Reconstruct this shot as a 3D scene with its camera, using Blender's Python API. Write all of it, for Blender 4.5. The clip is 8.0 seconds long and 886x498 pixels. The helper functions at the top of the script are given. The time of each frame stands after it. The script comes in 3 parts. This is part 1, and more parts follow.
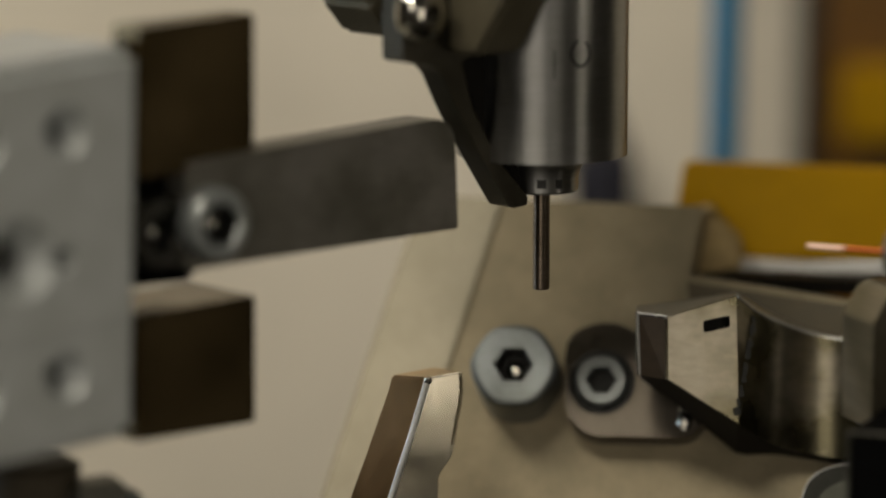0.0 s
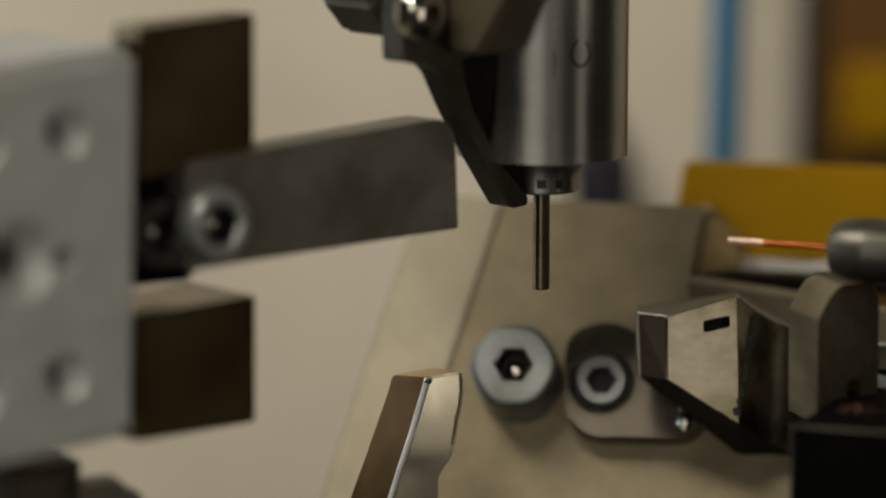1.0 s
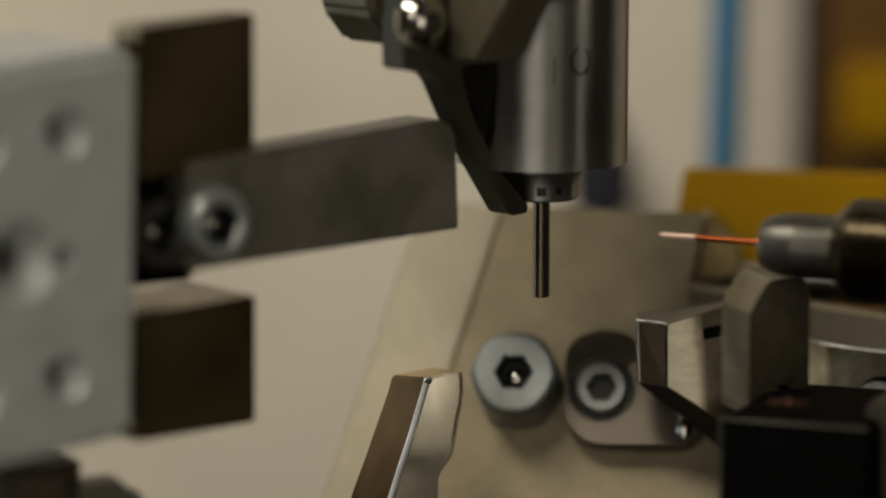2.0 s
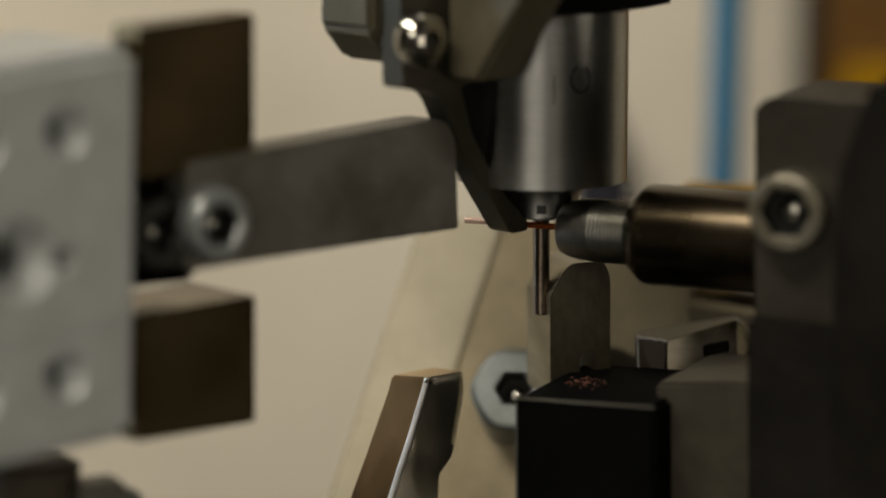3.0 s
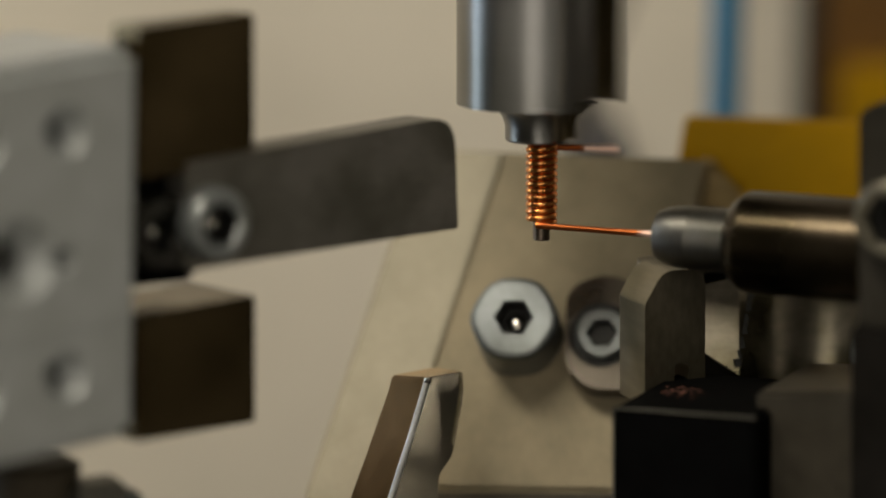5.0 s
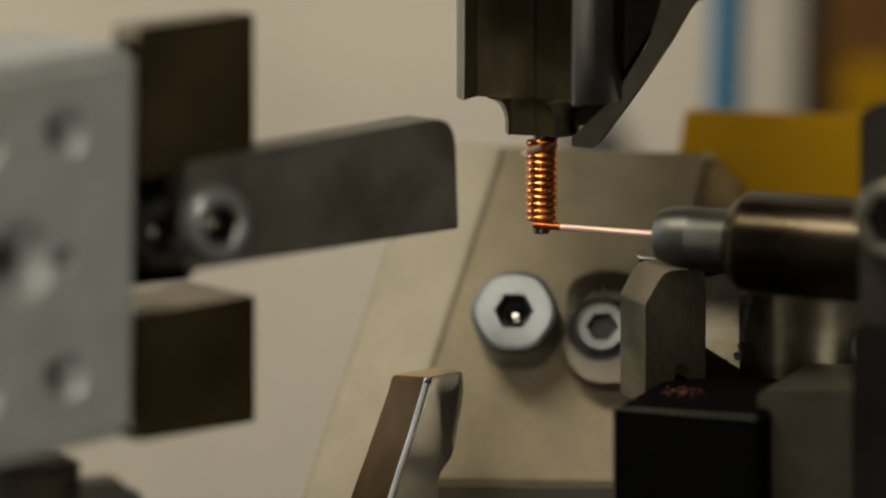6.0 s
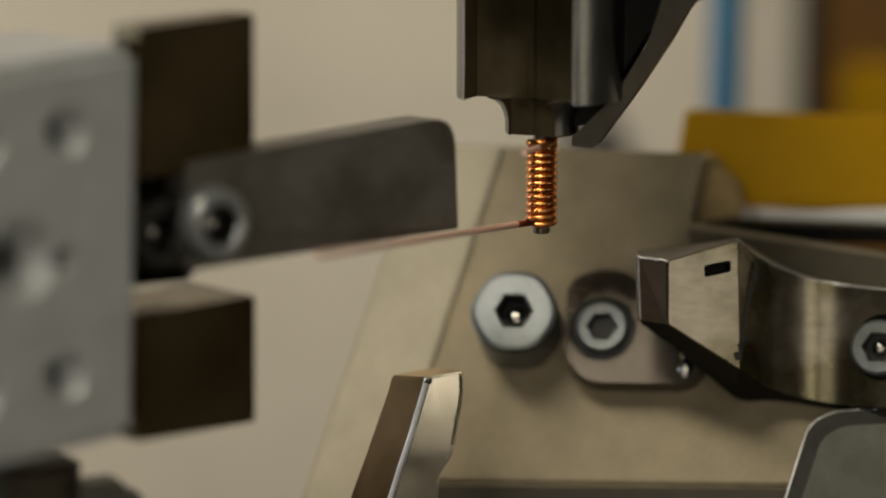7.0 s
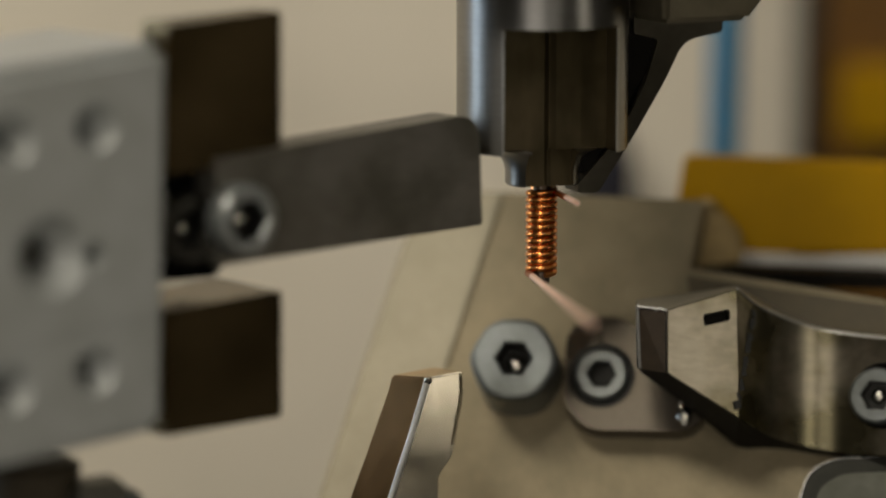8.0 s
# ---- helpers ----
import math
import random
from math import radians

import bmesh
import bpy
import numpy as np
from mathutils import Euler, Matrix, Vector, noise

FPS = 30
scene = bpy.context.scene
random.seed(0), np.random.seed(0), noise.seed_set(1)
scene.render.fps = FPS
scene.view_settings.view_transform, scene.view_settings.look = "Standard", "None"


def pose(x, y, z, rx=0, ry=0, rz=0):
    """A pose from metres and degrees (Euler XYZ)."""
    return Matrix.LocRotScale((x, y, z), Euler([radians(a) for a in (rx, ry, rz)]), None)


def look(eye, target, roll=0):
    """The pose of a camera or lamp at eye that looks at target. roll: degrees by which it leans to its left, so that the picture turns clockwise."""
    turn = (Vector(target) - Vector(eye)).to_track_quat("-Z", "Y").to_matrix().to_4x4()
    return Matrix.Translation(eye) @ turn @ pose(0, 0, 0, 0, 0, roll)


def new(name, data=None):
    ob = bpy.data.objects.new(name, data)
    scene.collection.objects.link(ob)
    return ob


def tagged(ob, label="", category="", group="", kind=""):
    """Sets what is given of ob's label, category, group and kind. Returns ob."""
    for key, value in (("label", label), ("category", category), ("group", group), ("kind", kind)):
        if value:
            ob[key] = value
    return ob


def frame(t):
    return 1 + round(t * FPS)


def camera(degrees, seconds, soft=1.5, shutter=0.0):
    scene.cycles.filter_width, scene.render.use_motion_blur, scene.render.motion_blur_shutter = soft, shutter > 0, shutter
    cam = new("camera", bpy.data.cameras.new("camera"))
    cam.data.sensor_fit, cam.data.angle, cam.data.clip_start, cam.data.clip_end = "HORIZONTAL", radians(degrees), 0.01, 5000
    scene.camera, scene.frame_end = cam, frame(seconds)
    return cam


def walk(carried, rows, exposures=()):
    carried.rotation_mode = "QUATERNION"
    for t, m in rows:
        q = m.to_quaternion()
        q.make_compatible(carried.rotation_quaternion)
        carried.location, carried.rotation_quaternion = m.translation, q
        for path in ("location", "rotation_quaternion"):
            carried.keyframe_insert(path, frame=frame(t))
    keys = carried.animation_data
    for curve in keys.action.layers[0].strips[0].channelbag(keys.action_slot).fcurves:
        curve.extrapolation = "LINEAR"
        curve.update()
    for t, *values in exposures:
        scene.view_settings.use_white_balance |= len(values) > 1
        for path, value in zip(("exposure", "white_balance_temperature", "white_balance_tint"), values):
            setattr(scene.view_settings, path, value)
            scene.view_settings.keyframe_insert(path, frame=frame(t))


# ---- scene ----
# ---------------- camera ----------------
# All lengths below are in millimetres round the work point, which lies 1 m over the floor.
LIFT = 1.0
MM = 0.001
cam = camera(16.0, 8.0, soft=2.0, shutter=0.5)
cam.data.dof.use_dof = True
cam.data.dof.focus_distance = 0.471
cam.data.dof.aperture_fstop = 5.5
EYE = (0.0, -0.465814, LIFT + 0.082136)
VIEW = look(EYE, (0.0, 0.0, LIFT))
walk(cam, [(0.0, VIEW), (8.0, VIEW)], exposures=[(0.0, -0.11), (1.7, -0.11), (3.0, 0.12), (3.5, 0.21), (4.0, 0.12), (4.5, 0.0), (6.0, -0.08), (8.0, -0.1)])

# ---------------- light ----------------
world = bpy.data.worlds.new("world")
scene.world = world
world.use_nodes = True
world.node_tree.nodes["Background"].inputs[0].default_value = (0.9, 0.95, 1.0, 1)
world.node_tree.nodes["Background"].inputs[1].default_value = 0.01


def area_lamp(name, m, sx, sy, watts, colour):
    lamp = bpy.data.lights.new(name, "AREA")
    lamp.shape, lamp.size, lamp.size_y, lamp.energy, lamp.color = "RECTANGLE", sx, sy, watts, colour
    ob = new(name, lamp)
    ob.matrix_world = m
    return ob


# daylight through windows behind the camera and to the west, and a ceiling luminaire overhead; the small south lamp and
# the east lamp are added, to brighten the cutter arm and the wedge
area_lamp("south_window_light", look((-0.42, -2.02, 1.35), (-0.42, 0.0, 1.35)), 0.95, 1.5, 7.5, (1.0, 0.91, 0.78))
area_lamp("south_arm_fill_light", look((0.58, -2.02, 1.70), (0.58, 0.0, 1.70)), 0.45, 0.5, 2.8, (1.0, 0.91, 0.76))
area_lamp("east_wedge_fill_light", look((2.02, -1.40, 0.85), (0.0, -1.40, 0.85)), 0.6, 0.7, 5.0, (1.0, 0.90, 0.74))
area_lamp("west_window_light", look((-2.02, 0.40, 1.45), (0.0, 0.40, 1.45)), 0.5, 1.3, 11, (0.70, 0.85, 1.0))
area_lamp("ceiling_lamp_light", look((-0.66, -0.68, 2.57), (0.0, 0.0, LIFT)), 1.25, 0.5, 47, (1.0, 0.915, 0.765))

# ---------------- materials ----------------


def mat(name, colour, rough=0.5, metal=0.0, grain=300.0, vary=0.25, bump=0.15, stretch=(1, 1, 1), stain=0.25, coat=0.0,
        rough_vary=0.15, spec=0.5, turned=0.0):
    m = bpy.data.materials.new(name)
    m.use_nodes = True
    n, l = m.node_tree.nodes, m.node_tree.links
    b = n["Principled BSDF"]
    b.inputs["Metallic"].default_value = metal
    b.inputs["Coat Weight"].default_value = coat
    b.inputs["Specular IOR Level"].default_value = spec
    co = n.new("ShaderNodeTexCoord")
    mp = n.new("ShaderNodeMapping")
    mp.inputs["Scale"].default_value = stretch
    l.new(co.outputs["Object"], mp.inputs["Vector"])
    fine = n.new("ShaderNodeTexNoise")
    fine.inputs["Scale"].default_value, fine.inputs["Detail"].default_value = grain, 6
    l.new(mp.outputs[0], fine.inputs["Vector"])
    wide = n.new("ShaderNodeTexNoise")
    wide.inputs["Scale"].default_value, wide.inputs["Detail"].default_value = grain * 0.12, 4
    l.new(co.outputs["Object"], wide.inputs["Vector"])
    mix = n.new("ShaderNodeMix")
    mix.data_type = "RGBA"
    mix.inputs[6].default_value = (*[c * (1 - vary) for c in colour], 1)
    mix.inputs[7].default_value = (*[min(1, c * (1 + vary)) for c in colour], 1)
    l.new(fine.outputs["Fac"], mix.inputs[0])
    st = n.new("ShaderNodeMix")
    st.data_type, st.blend_type = "RGBA", "MULTIPLY"
    ramp = n.new("ShaderNodeValToRGB")
    ramp.color_ramp.elements[0].position, ramp.color_ramp.elements[1].position = 0.38, 0.62
    ramp.color_ramp.elements[0].color = (1 - stain, 1 - stain, 1 - stain * 1.15, 1)
    l.new(wide.outputs["Fac"], ramp.inputs[0])
    st.inputs[0].default_value = 1.0
    l.new(mix.outputs[2], st.inputs[6])
    l.new(ramp.outputs[0], st.inputs[7])
    l.new(st.outputs[2], b.inputs["Base Color"])
    rr = n.new("ShaderNodeMapRange")
    rr.inputs["To Min"].default_value, rr.inputs["To Max"].default_value = max(0.02, rough - rough_vary), min(1, rough + rough_vary)
    l.new(wide.outputs["Fac"], rr.inputs["Value"])
    l.new(rr.outputs[0], b.inputs["Roughness"])
    bp = n.new("ShaderNodeBump")
    bp.inputs["Strength"].default_value, bp.inputs["Distance"].default_value = bump, 0.0002
    l.new(fine.outputs["Fac"], bp.inputs["Height"])
    l.new(bp.outputs[0], b.inputs["Normal"])
    if turned:
        # fine lathe grooves round z spread the highlights along the axis
        tangent = n.new("ShaderNodeTangent")
        tangent.direction_type, tangent.axis = "RADIAL", "Z"
        l.new(tangent.outputs[0], b.inputs["Tangent"])
        b.inputs["Anisotropic"].default_value, b.inputs["Anisotropic Rotation"].default_value = turned, 0.25
    return m


CREAM = mat("cream_painted_panel", (0.80, 0.74, 0.625), 0.6, grain=60, vary=0.05, bump=0.1, stain=0.08)
WALL = mat("workshop_wall", (0.13, 0.12, 0.105), 0.8, grain=20, vary=0.05, stain=0.1)
FLOOR = mat("workshop_floor", (0.05, 0.049, 0.047), 0.6, grain=30)
PLATE = mat("bead_blasted_plate", (0.285, 0.236, 0.146), 0.6, metal=0.2, grain=900, vary=0.16, bump=0.25, stain=0.24)
ALU = mat("anodised_aluminium", (0.475, 0.498, 0.49), 0.5, metal=0.3, grain=1200, vary=0.08, bump=0.2, stain=0.1)
STEEL = mat("turned_steel", (0.312, 0.309, 0.303), 0.38, metal=1.0, grain=500, vary=0.18, bump=0.12, stretch=(0.6, 0.6, 8), stain=0.25, rough_vary=0.08, turned=0.75)
# the brown tint puts the reflection on the wedge's left face into the colour
WEDGE = mat("brown_reflection_wedge_steel", (0.75, 0.50, 0.27), 0.22, metal=1.0, grain=500, vary=0.25, bump=0.08, stretch=(1, 1, 0.2), stain=0.4, rough_vary=0.06)
FACE = mat("scratched_polished_steel", (0.30, 0.268, 0.21), 0.3, metal=1.0, grain=800, vary=0.32, bump=0.16, stretch=(0.4, 1, 1.0), stain=0.6, rough_vary=0.12)
EDGE = mat("dull_bright_edge", (0.55, 0.55, 0.54), 0.42, metal=0.9, grain=500, vary=0.2, bump=0.15, stain=0.3)
CHROME = mat("bright_screw_head", (0.62, 0.60, 0.56), 0.13, metal=1.0, grain=600, vary=0.15, bump=0.08, stain=0.3, rough_vary=0.05)
BROWN_END = mat("dark_brown_steel", (0.03, 0.02, 0.011), 0.42, metal=0.3, spec=0.3, grain=500, vary=0.5, bump=0.4, stain=0.5)
POLISHED = mat("polished_tool_steel", (0.10, 0.086, 0.068), 0.3, metal=0.85, grain=500, vary=0.2, bump=0.12, stretch=(8, 1, 1), stain=0.35)
ZINC = mat("zinc_plated_screw", (0.22, 0.238, 0.242), 0.42, metal=0.8, grain=700, vary=0.16, bump=0.2, stain=0.3)
DARKSTEEL = mat("dark_tool_steel", (0.06, 0.057, 0.051), 0.38, metal=0.85, grain=600, vary=0.2, bump=0.2, stain=0.35)
BLACK = mat("blackened_steel", (0.003, 0.003, 0.003), 0.6, metal=0.0, spec=0.012, grain=500, vary=0.4, bump=0.3)
CLAMP = mat("oiled_brown_clamp", (0.06, 0.053, 0.04), 0.45, metal=0.5, spec=0.2, grain=300, vary=0.4, bump=0.2, stain=0.5)
# near black: colour of the black parts, and shade on arm and gap
BLACK_AND_SHADE = mat("black_parts_and_shade", (0.012, 0.0105, 0.009), 0.5, metal=0.0, grain=500, vary=0.4, bump=0.25, stain=0.4, spec=0.08)
TIP = mat("dull_nozzle_steel", (0.20, 0.192, 0.175), 0.42, rough_vary=0.08, metal=1.0, grain=600, vary=0.3, bump=0.2, stretch=(1, 1, 6), stain=0.4, turned=0.3)
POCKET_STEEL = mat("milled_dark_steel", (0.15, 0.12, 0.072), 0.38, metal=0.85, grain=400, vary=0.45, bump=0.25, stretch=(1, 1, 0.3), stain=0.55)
OLIVE = mat("olive_grey_clamp", (0.10, 0.096, 0.08), 0.4, metal=0.7, grain=500, vary=0.3, bump=0.2, stain=0.4)
PIN = mat("brown_mandrel_steel", (0.17, 0.135, 0.105), 0.3, metal=1.0, grain=600, vary=0.25, bump=0.12, stretch=(0.6, 0.6, 6), stain=0.3, turned=0.6)
LEVER = mat("olive_lever_steel", (0.078, 0.07, 0.053), 0.42, metal=0.7, grain=500, vary=0.3, bump=0.2, stain=0.4)
SKIRT = mat("dark_brown_plate", (0.055, 0.045, 0.03), 0.6, grain=500, vary=0.3, bump=0.3, stain=0.4, spec=0.2)
REAR_SHADE = mat("brown_rear_plate_shade", (0.085, 0.068, 0.037), 0.6, grain=700, vary=0.15, bump=0.2, stain=0.25, metal=0.2)
SCRATCHED = mat("scratched_wedge_face", (0.66, 0.61, 0.52), 0.26, metal=1.0, grain=300, vary=0.22, bump=0.05, stretch=(2, 2, 0.4), stain=0.35, rough_vary=0.06)
STRIP = mat("bead_blasted_strip", (0.40, 0.36, 0.265), 0.6, metal=0.2, grain=900, vary=0.12, bump=0.2, stain=0.15)
COVERRIM = mat("dark_cover_rim", (0.035, 0.035, 0.03), 0.6, metal=0.0, spec=0.1, grain=500, vary=0.3, bump=0.2, stain=0.4)
GROUND = mat("ground_aluminium_top", (0.46, 0.475, 0.475), 0.45, metal=0.3, grain=700, vary=0.15, bump=0.15, stretch=(0.3, 1, 1), stain=0.15)
COVERGREY = mat("grey_cover_face", (0.095, 0.098, 0.08), 0.55, grain=700, vary=0.15, bump=0.25, stain=0.3, metal=0.1, spec=0.2)
OIL = mat("brown_burnished_steel", (0.10, 0.078, 0.052), 0.3, metal=1.0, grain=600, vary=0.3, bump=0.12, stretch=(0.6, 0.6, 6), stain=0.45, turned=0.4)
JAWFACE = mat("scratched_jaw_steel", (0.295, 0.26, 0.195), 0.33, metal=0.9, rough_vary=0.08, grain=420, vary=0.35, bump=0.15, stretch=(2.5, 1, 0.2), stain=0.45)
JAW = mat("brushed_jaw_steel", (0.23, 0.21, 0.165), 0.42, metal=0.65, grain=700, vary=0.15, bump=0.2, stretch=(1, 1, 6), stain=0.35)
BAR = mat("ground_finger_steel", (0.185, 0.176, 0.155), 0.42, metal=0.7, grain=700, vary=0.16, bump=0.2, stretch=(0.4, 1, 1), stain=0.35)
BRONZE = mat("bronzed_bar", (0.16, 0.116, 0.056), 0.24, rough_vary=0.06, metal=0.9, grain=600, vary=0.2, bump=0.2, stretch=(1, 1, 5), stain=0.3)
YELLOW = mat("yellow_painted_sheet", (0.47, 0.262, 0.002), 0.6, spec=0.15, grain=200, vary=0.1, bump=0.1, stain=0.15)
AMBER = mat("amber_brown_cover", (0.22, 0.10, 0.008), 0.5, grain=60, vary=0.25, bump=0.1, stain=0.5)
WHITE = mat("white_padding", (0.62, 0.62, 0.60), 0.8, grain=200, vary=0.06, bump=0.4, stain=0.1)
FOAM = mat("tan_fibre_block", (0.46, 0.34, 0.16), 0.9, grain=400, vary=0.45, bump=0.9, stain=0.4)
BLUE = mat("blue_hose_rubber", (0.05, 0.22, 0.40), 0.4, grain=150, vary=0.08, stain=0.1)
NAVY = mat("navy_plastic", (0.02, 0.02, 0.032), 0.5, grain=150)
COPPER = mat("enamelled_copper", (0.86, 0.33, 0.085), 0.27, metal=1.0, grain=900, vary=0.12, bump=0.0, stain=0.15, coat=0.5)
ENAMEL = mat("copper_lead_enamel", (0.38, 0.10, 0.025), 0.3, metal=0.9, grain=900, vary=0.12, bump=0.05, stain=0.15)
BARE = mat("bare_copper", (0.95, 0.66, 0.54), 0.45, metal=0.55, grain=900, vary=0.08, bump=0.05, stain=0.08)
CHEEK = mat("olive_brown_clamp_steel", (0.13, 0.114, 0.078), 0.5, metal=0.4, spec=0.3, grain=450, vary=0.22, bump=0.25, stretch=(1, 1, 3), stain=0.4)
COPPERDUST = mat("dull_copper_dust", (0.13, 0.05, 0.03), 0.6, metal=0.3, grain=900, vary=0.3, stain=0.3)
BRIGHTZINC = mat("bright_zinc_screw", (0.36, 0.385, 0.385), 0.4, metal=0.75, grain=900, vary=0.1, bump=0.1, stain=0.15)
SLEEVE = mat("dark_sleeve_clamp_steel", (0.055, 0.05, 0.04), 0.45, metal=0.6, spec=0.2, grain=400, vary=0.3, bump=0.2, stain=0.4)
# dark tone for the shade in sockets and notches, and for scribed marks
SOCKET = mat("recess_shade_and_marks", (0.03, 0.03, 0.028), 0.45, metal=0.7, grain=500)

# ---------------- mesh helpers ----------------


def smooth(bm, angle=21):
    for f in bm.faces:
        f.smooth = True
    for e in bm.edges:
        if len(e.link_faces) == 2 and e.calc_face_angle(0) > radians(angle):
            e.smooth = False


def part(name, bm, material, parent=None, label="", m=None):
    bmesh.ops.recalc_face_normals(bm, faces=bm.faces)
    smooth(bm)
    me = bpy.data.meshes.new(name)
    bm.to_mesh(me)
    bm.free()
    me.materials.append(material)
    ob = new(name, me)
    if parent:
        ob.parent = parent
    if m is not None:
        ob.matrix_basis = m
    if label:
        tagged(ob, label=label)
    return ob


def at(x, y, z, rx=0, ry=0, rz=0):
    """A pose in millimetres inside a thing."""
    return pose(x * MM, y * MM, z * MM, rx, ry, rz)


def stand(x, y, z, rx=0, ry=0, rz=0):
    """A pose in millimetres in the place."""
    return pose(x * MM, y * MM, LIFT + z * MM, rx, ry, rz)


def prism(outline, z0, z1, bevel=0.0, segments=2):
    """An outline in x, y drawn out along z, its rims bevelled."""
    bm = bmesh.new()
    low = [bm.verts.new((x * MM, y * MM, z0 * MM)) for x, y in outline]
    high = [bm.verts.new((x * MM, y * MM, z1 * MM)) for x, y in outline]
    n = len(low)
    bm.faces.new(low[::-1])
    top = bm.faces.new(high)
    for i in range(n):
        bm.faces.new((low[i], low[(i + 1) % n], high[(i + 1) % n], high[i]))
    if bevel:
        bmesh.ops.bevel(bm, geom=list(bm.edges), offset=bevel * MM, segments=segments, affect="EDGES", clamp_overlap=True)
    return bm


def block(x0, x1, y0, y1, z0, z1, bevel=0.3, segments=2):
    return prism([(x0, y0), (x1, y0), (x1, y1), (x0, y1)], z0, z1, bevel, segments)


def lathe(profile, n=64, start=0.0):
    """Rings of (radius, height) about z, closed at both ends."""
    bm = bmesh.new()
    rings = []
    for r, z in profile:
        rings.append([bm.verts.new((r * MM * math.cos(start + 2 * math.pi * i / n), r * MM * math.sin(start + 2 * math.pi * i / n), z * MM)) for i in range(n)])
    for a, b in zip(rings, rings[1:]):
        for i in range(n):
            bm.faces.new((a[i], a[(i + 1) % n], b[(i + 1) % n], b[i]))
    bm.faces.new(rings[0][::-1])
    bm.faces.new(rings[-1])
    return bm


def tube(points, r, n=20):
    """A round rod of radius r along points in millimetres."""
    bm = bmesh.new()
    pts = [Vector(p) * MM for p in points]
    rings = []
    side = None
    for i, p in enumerate(pts):
        way = (pts[min(i + 1, len(pts) - 1)] - pts[max(i - 1, 0)]).normalized()
        if side is None:
            side = way.orthogonal().normalized()
        side = (side - way * side.dot(way)).normalized()
        other = way.cross(side)
        rings.append([bm.verts.new(p + (side * math.cos(2 * math.pi * k / n) + other * math.sin(2 * math.pi * k / n)) * r * MM) for k in range(n)])
    for a, b in zip(rings, rings[1:]):
        for k in range(n):
            bm.faces.new((a[k], a[(k + 1) % n], b[(k + 1) % n], b[k]))
    bm.faces.new(rings[0][::-1])
    bm.faces.new(rings[-1])
    return bm


def rounded(corners, radius, steps=5):
    """A polygon with its corners rounded; radius may be a number or one for each corner."""
    out = []
    n = len(corners)
    for i in range(n):
        r = radius[i] if isinstance(radius, (list, tuple)) else radius
        p, a, b = (Vector(corners[k % n]) for k in (i, i - 1, i + 1))
        if r <= 0:
            out.append(tuple(p))
            continue
        u, v = (a - p), (b - p)
        k = min(r, u.length * 0.45, v.length * 0.45)
        s, e = p + u.normalized() * k, p + v.normalized() * k
        for j in range(steps + 1):
            t = j / steps
            out.append(tuple(s * (1 - t) ** 2 + p * 2 * t * (1 - t) + e * t ** 2))
    return out


def drill(ob, *cutters):
    """Cuts closed meshes, given in the space of ob, out of ob."""
    for bm in cutters:
        bmesh.ops.recalc_face_normals(bm, faces=bm.faces)
        me = bpy.data.meshes.new("cutter")
        bm.to_mesh(me)
        bm.free()
        tool = new("cutter", me)
        tool.matrix_world = ob.matrix_world
        mod = ob.modifiers.new("cut", "BOOLEAN")
        mod.operation, mod.solver, mod.object = "DIFFERENCE", "EXACT", tool
        bpy.context.view_layer.update()
        tool.matrix_world = ob.matrix_world
        bpy.context.view_layer.update()
        done = bpy.data.meshes.new_from_object(ob.evaluated_get(bpy.context.evaluated_depsgraph_get()))
        ob.modifiers.remove(mod)
        ob.data = done
        bpy.data.objects.remove(tool)
    return ob


def moved(bm, m):
    bm.transform(m)
    return bm


def cap_screw(name, parent, m, radius, height, hexr, depth, material, label="", corners=0.0):
    """A socket head screw along z: a turned head with chamfer, and a hexagon socket sunk in it."""
    n = 48
    bm = bmesh.new()
    rows = [(radius * 0.98, 0.0), (radius, 0.4), (radius, height - 0.9), (radius * 0.94, height - 0.25), (radius * 0.86, height)]
    rings = []
    for r, z in rows:
        ring_r = [r * (1 + corners * math.cos(12 * math.pi * i / n)) * MM for i in range(n)]
        rings.append([bm.verts.new((ring_r[i] * math.cos(2 * math.pi * i / n), ring_r[i] * math.sin(2 * math.pi * i / n), z * MM)) for i in range(n)])
    def hexagon(k, r):
        a = 2 * math.pi * k / n
        return r / math.cos((a % (math.pi / 3)) - math.pi / 6)
    for grow, z in ((1.12, height), (1.0, height - 0.5), (1.0, height - depth)):
        rings.append([bm.verts.new((hexagon(i, hexr * grow) * MM * math.cos(2 * math.pi * i / n), hexagon(i, hexr * grow) * MM * math.sin(2 * math.pi * i / n), z * MM)) for i in range(n)])
    # socket walls and floor are coloured dark for the shade inside
    for k, (a, b) in enumerate(zip(rings, rings[1:])):
        for i in range(n):
            bm.faces.new((a[i], a[(i + 1) % n], b[(i + 1) % n], b[i])).material_index = 1 if k >= 6 else 0
    bm.faces.new(rings[0][::-1])
    bm.faces.new(rings[-1]).material_index = 1
    head = part(name, bm, material, parent, label, m)
    head.data.materials.append(SOCKET)
    # added chrome dome that makes the bright glint deep in the socket
    ball, deep = hexr * 0.6, height - depth
    part("socket_glint", lathe([(ball * math.cos(a), deep + 0.02 + ball * 0.7 * math.sin(a)) for a in [k * math.pi / 14 for k in range(7)]], 24), CHROME, head, "chrome dome added for the glint in the socket")
    return head


def thing(name, m, label, category, kind=""):
    ob = new(name)
    ob.empty_display_size = 0.01
    ob.matrix_basis = m
    return tagged(ob, label=label, category=category, kind=kind)


# ---------------- the room ----------------


def setting(name, bm, material, label, category):
    return tagged(part(name, bm, material, m=stand(0, 0, 0)), label=label, category=category, kind="structure")


